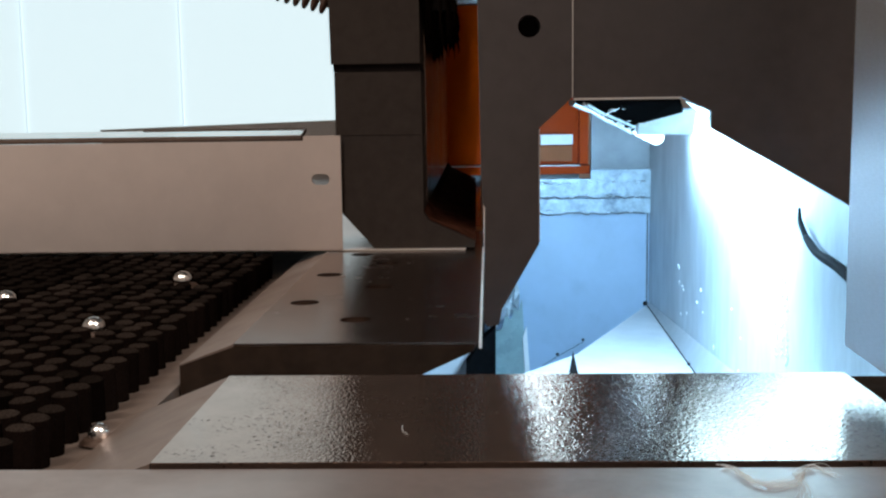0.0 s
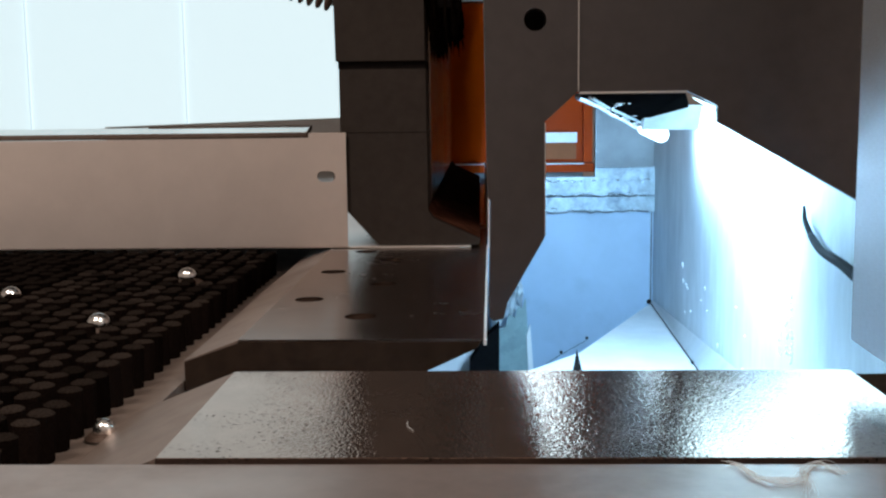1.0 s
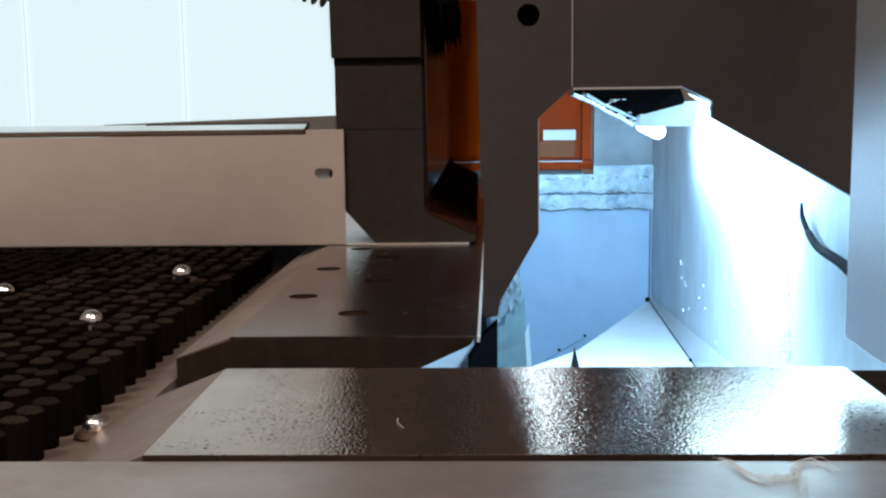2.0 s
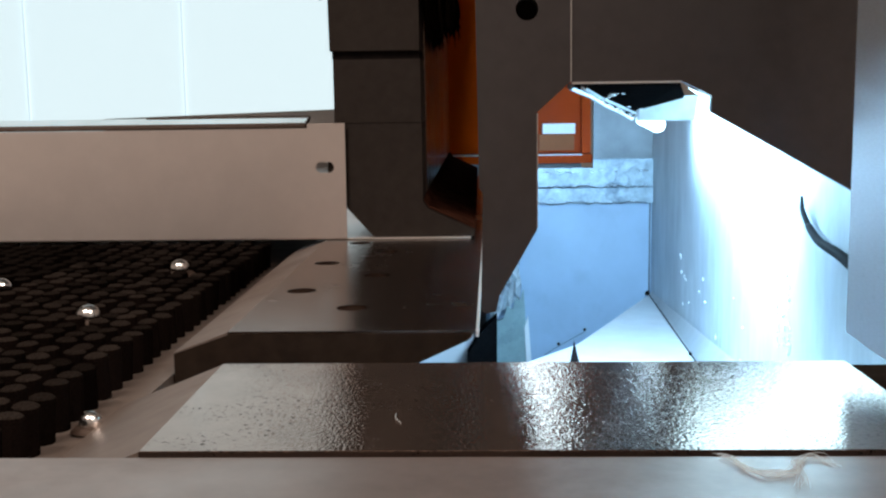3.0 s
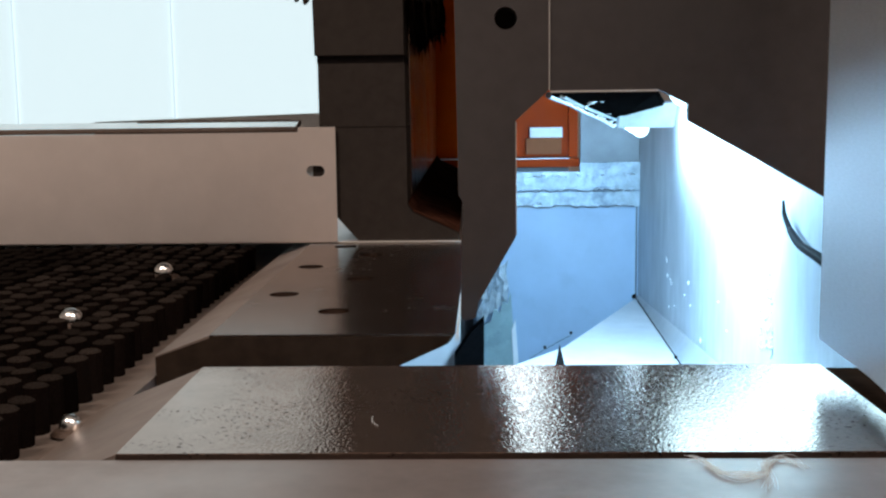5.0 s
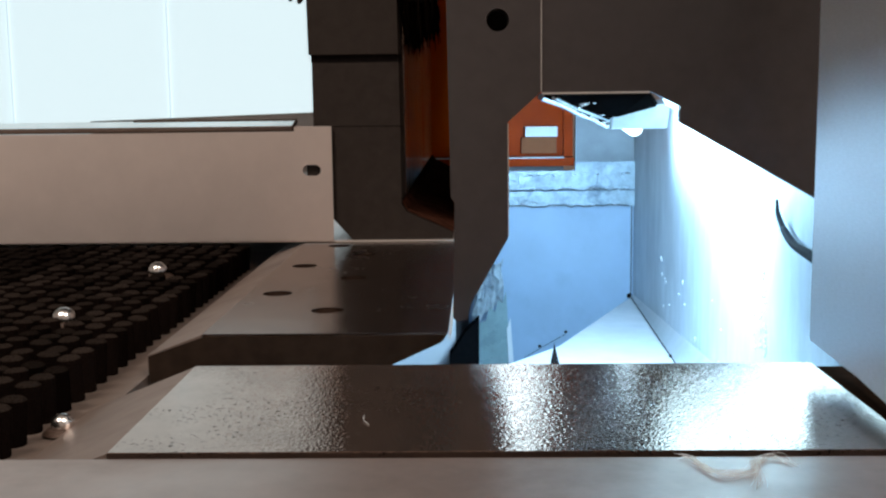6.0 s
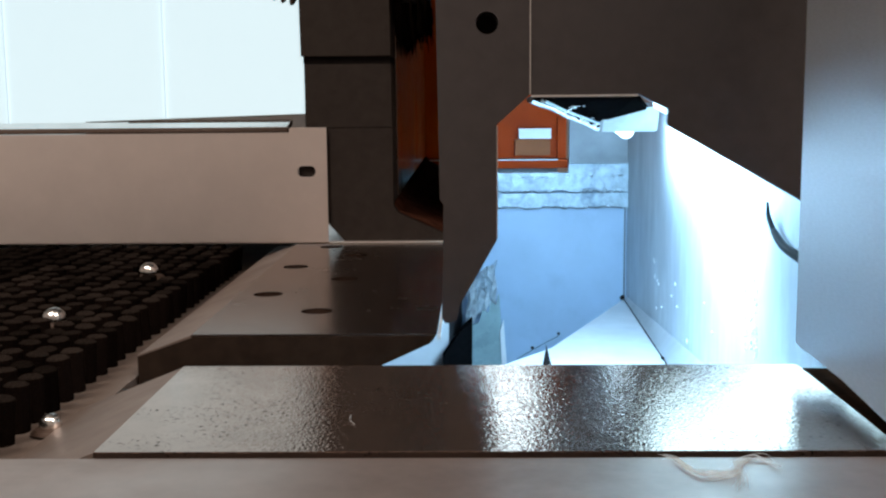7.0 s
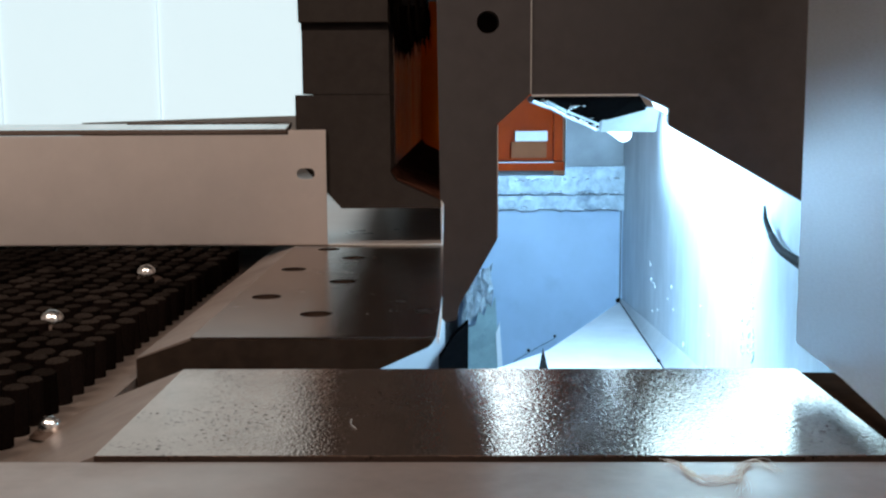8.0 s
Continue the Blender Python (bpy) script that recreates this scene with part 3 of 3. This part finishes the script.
part("lining_edge", tube([(0.0575, 0.012, 1.1438), (0.076, 0.078, 1.1385), (0.094, 0.145, 1.1315), (0.112, 0.212, 1.126), (0.1305, 0.28, 1.119)], 0.0021, 8), EDGE, bender, "bright worn lining edge")
part("lining_edge", tube([(0.066, 0.02, 1.1432), (0.084, 0.09, 1.1372), (0.104, 0.155, 1.1312), (0.138, 0.27, 1.1215)], 0.0013, 8), MOUNT, bender, "bright worn lining edge")
bm = bmesh.new()
low = [bm.verts.new(p) for p in ((0.132, 0.012, 1.1385), (0.312, 0.012, 1.0405), (0.312, 0.28, 1.086), (0.176, 0.28, 1.144))]
bm.faces.new(low)
bmesh.ops.solidify(bm, geom=bm.faces[:], thickness=0.004)
part("led_panel", bm, LEDPANEL, bender, "glowing cool white LED panel behind the throat")
part("lamp_mount", prism([(0.196, 1.1195), (0.206, 1.1185), (0.215, 1.136), (0.184, 1.1375)], 0.124, 0.166, "x"), MOUNT, bender, "pale blue-grey mount", bevel=0.002)
for k in range(44):
    u, v = rng.random() ** 0.8, rng.random() ** 2.2 * 0.5
    spot = Vector(quad[0]).lerp(Vector(quad[1]), v).lerp(Vector(quad[3]).lerp(Vector(quad[2]), v), u)
    chip = Matrix.Translation(spot - Vector((0, 0, 0.0006))) @ pose(0, 0, 0, 0, 0, rng.uniform(0, 180)) @ Matrix.Diagonal((rng.uniform(0.001, 0.0035), rng.uniform(0.0008, 0.0018), rng.uniform(0.0006, 0.0016), 1))
    part("oil_drop", ball(1, chip, u=8, v=6), CHROME, bender, "bright wet oil drop", smooth=True)
part("hanger", box(0.004, 0.3, 0.002, 0.4, 1.3205, 1.75), CABINET, bender, bevel=0.003)
part("outrigger", box(0.19, 0.3, -0.5, 0.002, 1.362, 1.46), CABINET, bender, bevel=0.003)
part("throat_edge", box(0.0575, 0.1205, 0.0, 0.003, 1.1452, 1.1464), EDGE, bender, "thin bright throat edge")
# Rim light on the blade's right edge, laid on as a bright strip.
part("blade_rim", box(0.0371, 0.0376, 0.001, 0.012, 1.061, 1.1285), EDGE, blade, "thin bright strip painted as the blade's rim light")
part("side_plate", prism([(-0.09, 1.36), (-0.5, 1.36), (-0.5, 1.0035), (-0.3, 1.008), (-0.212, 1.0115), (-0.188, 1.0132), (-0.16, 1.0152), (-0.09, 1.0168)], 0.19, 0.21, "x"), CHEEK, bender, "brushed steel side plate", bevel=0.001)

# ---- small things on the steel ----
wisp = thing("fibre_wisp", "pale tangled fibre lying on the front plate", "fibre")
CURLS = [[(0.0954, -0.2325), (0.1, -0.234), (0.103, -0.246), (0.1065, -0.2535), (0.112, -0.251), (0.1175, -0.254), (0.122, -0.25), (0.1255, -0.239), (0.131, -0.2325), (0.1355, -0.237), (0.1375, -0.2435)],
         [(0.1, -0.236), (0.1035, -0.249), (0.11, -0.2545), (0.118, -0.25), (0.1225, -0.243), (0.1265, -0.236)],
         [(0.1175, -0.269), (0.121, -0.259), (0.1222, -0.25), (0.1235, -0.242), (0.129, -0.2345)]]
for line in CURLS:
    for k in range(7):
        dx, dy = rng.gauss(0, 0.0016), rng.gauss(0, 0.0018)
        points = [(x + dx + rng.uniform(-0.0012, 0.0012), min(y + dy + rng.uniform(-0.0014, 0.0014), -0.2312), 0.9988 + rng.uniform(0, 0.0016)) for x, y in line]
        part("thread", tube(glide(points, 4), 0.00009, 4), FIBRE, wisp)
hair = thing("hair_fibre", "single pale hair fibre lying on the tool block", "fibre")
part("thread", tube(glide([(-0.0345, -0.176, 1.0004), (-0.034, -0.184, 1.0006), (-0.031, -0.191, 1.0004)], 4), 0.00012, 4), FIBRE, hair)

# ---- bristle tufts ----
def tuft_mesh():
    bm = bmesh.new()
    bmesh.ops.create_cone(bm, cap_ends=True, segments=10, radius1=0.0062, radius2=0.0066, depth=0.0245, matrix=pose(0, 0, 0.01225))
    top = [f for f in bm.faces if f.calc_center_median().z > 0.024][0]
    bmesh.ops.inset_region(bm, faces=[top], thickness=0.0018)
    for v in top.verts:
        v.co.z += 0.0012
    # Upward faces take the paler tip colour, sides the near-black one.
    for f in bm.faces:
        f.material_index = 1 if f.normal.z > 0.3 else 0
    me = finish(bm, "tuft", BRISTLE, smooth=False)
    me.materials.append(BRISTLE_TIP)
    return me


def tufts():
    me = tuft_mesh()
    spots = []
    for col in range(24):
        for row in range(33):
            x, y = -0.2115 - 0.0172 * col, -0.214 + 0.02 * row + (0.01 if col % 2 else 0)
            if all((x - bx) ** 2 + (y - by) ** 2 > 0.0155**2 for bx, by in ((-0.263, 0.076), (-0.254, 0.272), (-0.373, 0.19))):
                spots.append((x, y))
    spots.sort(key=lambda p: p[0] < -0.3 or p[1] > 0.4)
    rest = bmesh.new()
    for k, (x, y) in enumerate(spots):
        m = pose(x + rng.uniform(-0.0008, 0.0008), y + rng.uniform(-0.0008, 0.0008), 0.9735 + rng.uniform(-0.0012, 0.0008), rng.uniform(-4, 4), rng.uniform(-4, 4), rng.uniform(0, 36))
        if k < 300:
            ob = new("tuft", me)
            ob.parent, ob.matrix_basis = table, m
        else:
            before = len(rest.verts)
            rest.from_mesh(me)
            rest.verts.ensure_lookup_table()
            bmesh.ops.transform(rest, matrix=m, verts=rest.verts[before:])
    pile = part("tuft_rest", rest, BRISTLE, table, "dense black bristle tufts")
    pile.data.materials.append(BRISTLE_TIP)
    tagged(pile, kind="stuff")


tufts()


# ---- what moves ----
STROKE = [(0.0, -69), (0.1, -66), (0.2, -62), (0.3, -54), (0.4, -57), (0.5, -70), (0.6, -67), (0.7, -63), (0.8, -49), (0.9, -62), (1.0, -74), (1.1, -65), (1.2, -58),
          (1.3, -48), (1.4, -64), (1.5, -74), (1.6, -64), (1.7, -60), (1.8, -51), (1.97, -74), (2.1, -65), (2.25, -50), (2.43, -74), (2.6, -66), (2.75, -51), (2.8, -54),
          (2.9, -75), (3.0, -71), (3.1, -69), (3.2, -54), (3.3, -52), (3.4, -75), (3.5, -71), (3.6, -68), (3.7, -52), (3.8, -57), (3.9, -73), (4.0, -66), (4.1, -63),
          (4.2, -50), (4.3, -54), (4.4, -74), (4.5, -65), (4.6, -63), (4.7, -52), (4.87, -73), (5.0, -66), (5.17, -50), (5.35, -73), (5.5, -65), (5.67, -49), (5.8, -68),
          (5.9, -71), (6.0, -62), (6.1, -57), (6.2, -49), (6.3, -72), (6.4, -69), (6.5, -61), (6.6, -55), (6.7, -45), (6.8, -71), (6.9, -68), (7.0, -61), (7.1, -51),
          (7.2, -45), (7.3, -70), (7.4, -67), (7.5, -60), (7.6, -52), (7.7, -49), (7.8, -69), (7.9, -66), (8.0, -68)]
FEED = [(0.0, 0.0), (0.5, 0.0006), (1.0, 0.0009), (1.5, 0.0019), (3.0, 0.0055), (3.5, 0.0074), (4.0, 0.008), (4.5, 0.0098), (6.0, 0.0133), (6.5, 0.0148), (7.0, 0.0161),
        (7.5, 0.0173), (8.0, 0.0175)]

CURL = FEED[:-1] + [(7.9, 0.0184), (8.0, 0.0275)]


def motions():
    walk(bender, [(t, pose(-0.00006 * (s + 70), 0, -0.00036 * (s + 70))) for t, s in STROKE])
    walk(panel, [(t, pose(d, 0, 0)) for t, d in FEED])
    walk(bent, [(t, pose(-d, 0, 0)) for t, d in CURL])
    walk(upper, [(0.0, pose(0, 0, 0)), (7.8, pose(0, 0, 0)), (7.9, pose(0, 0, 0)), (8.0, pose(0, 0, 0.035))])


motions()
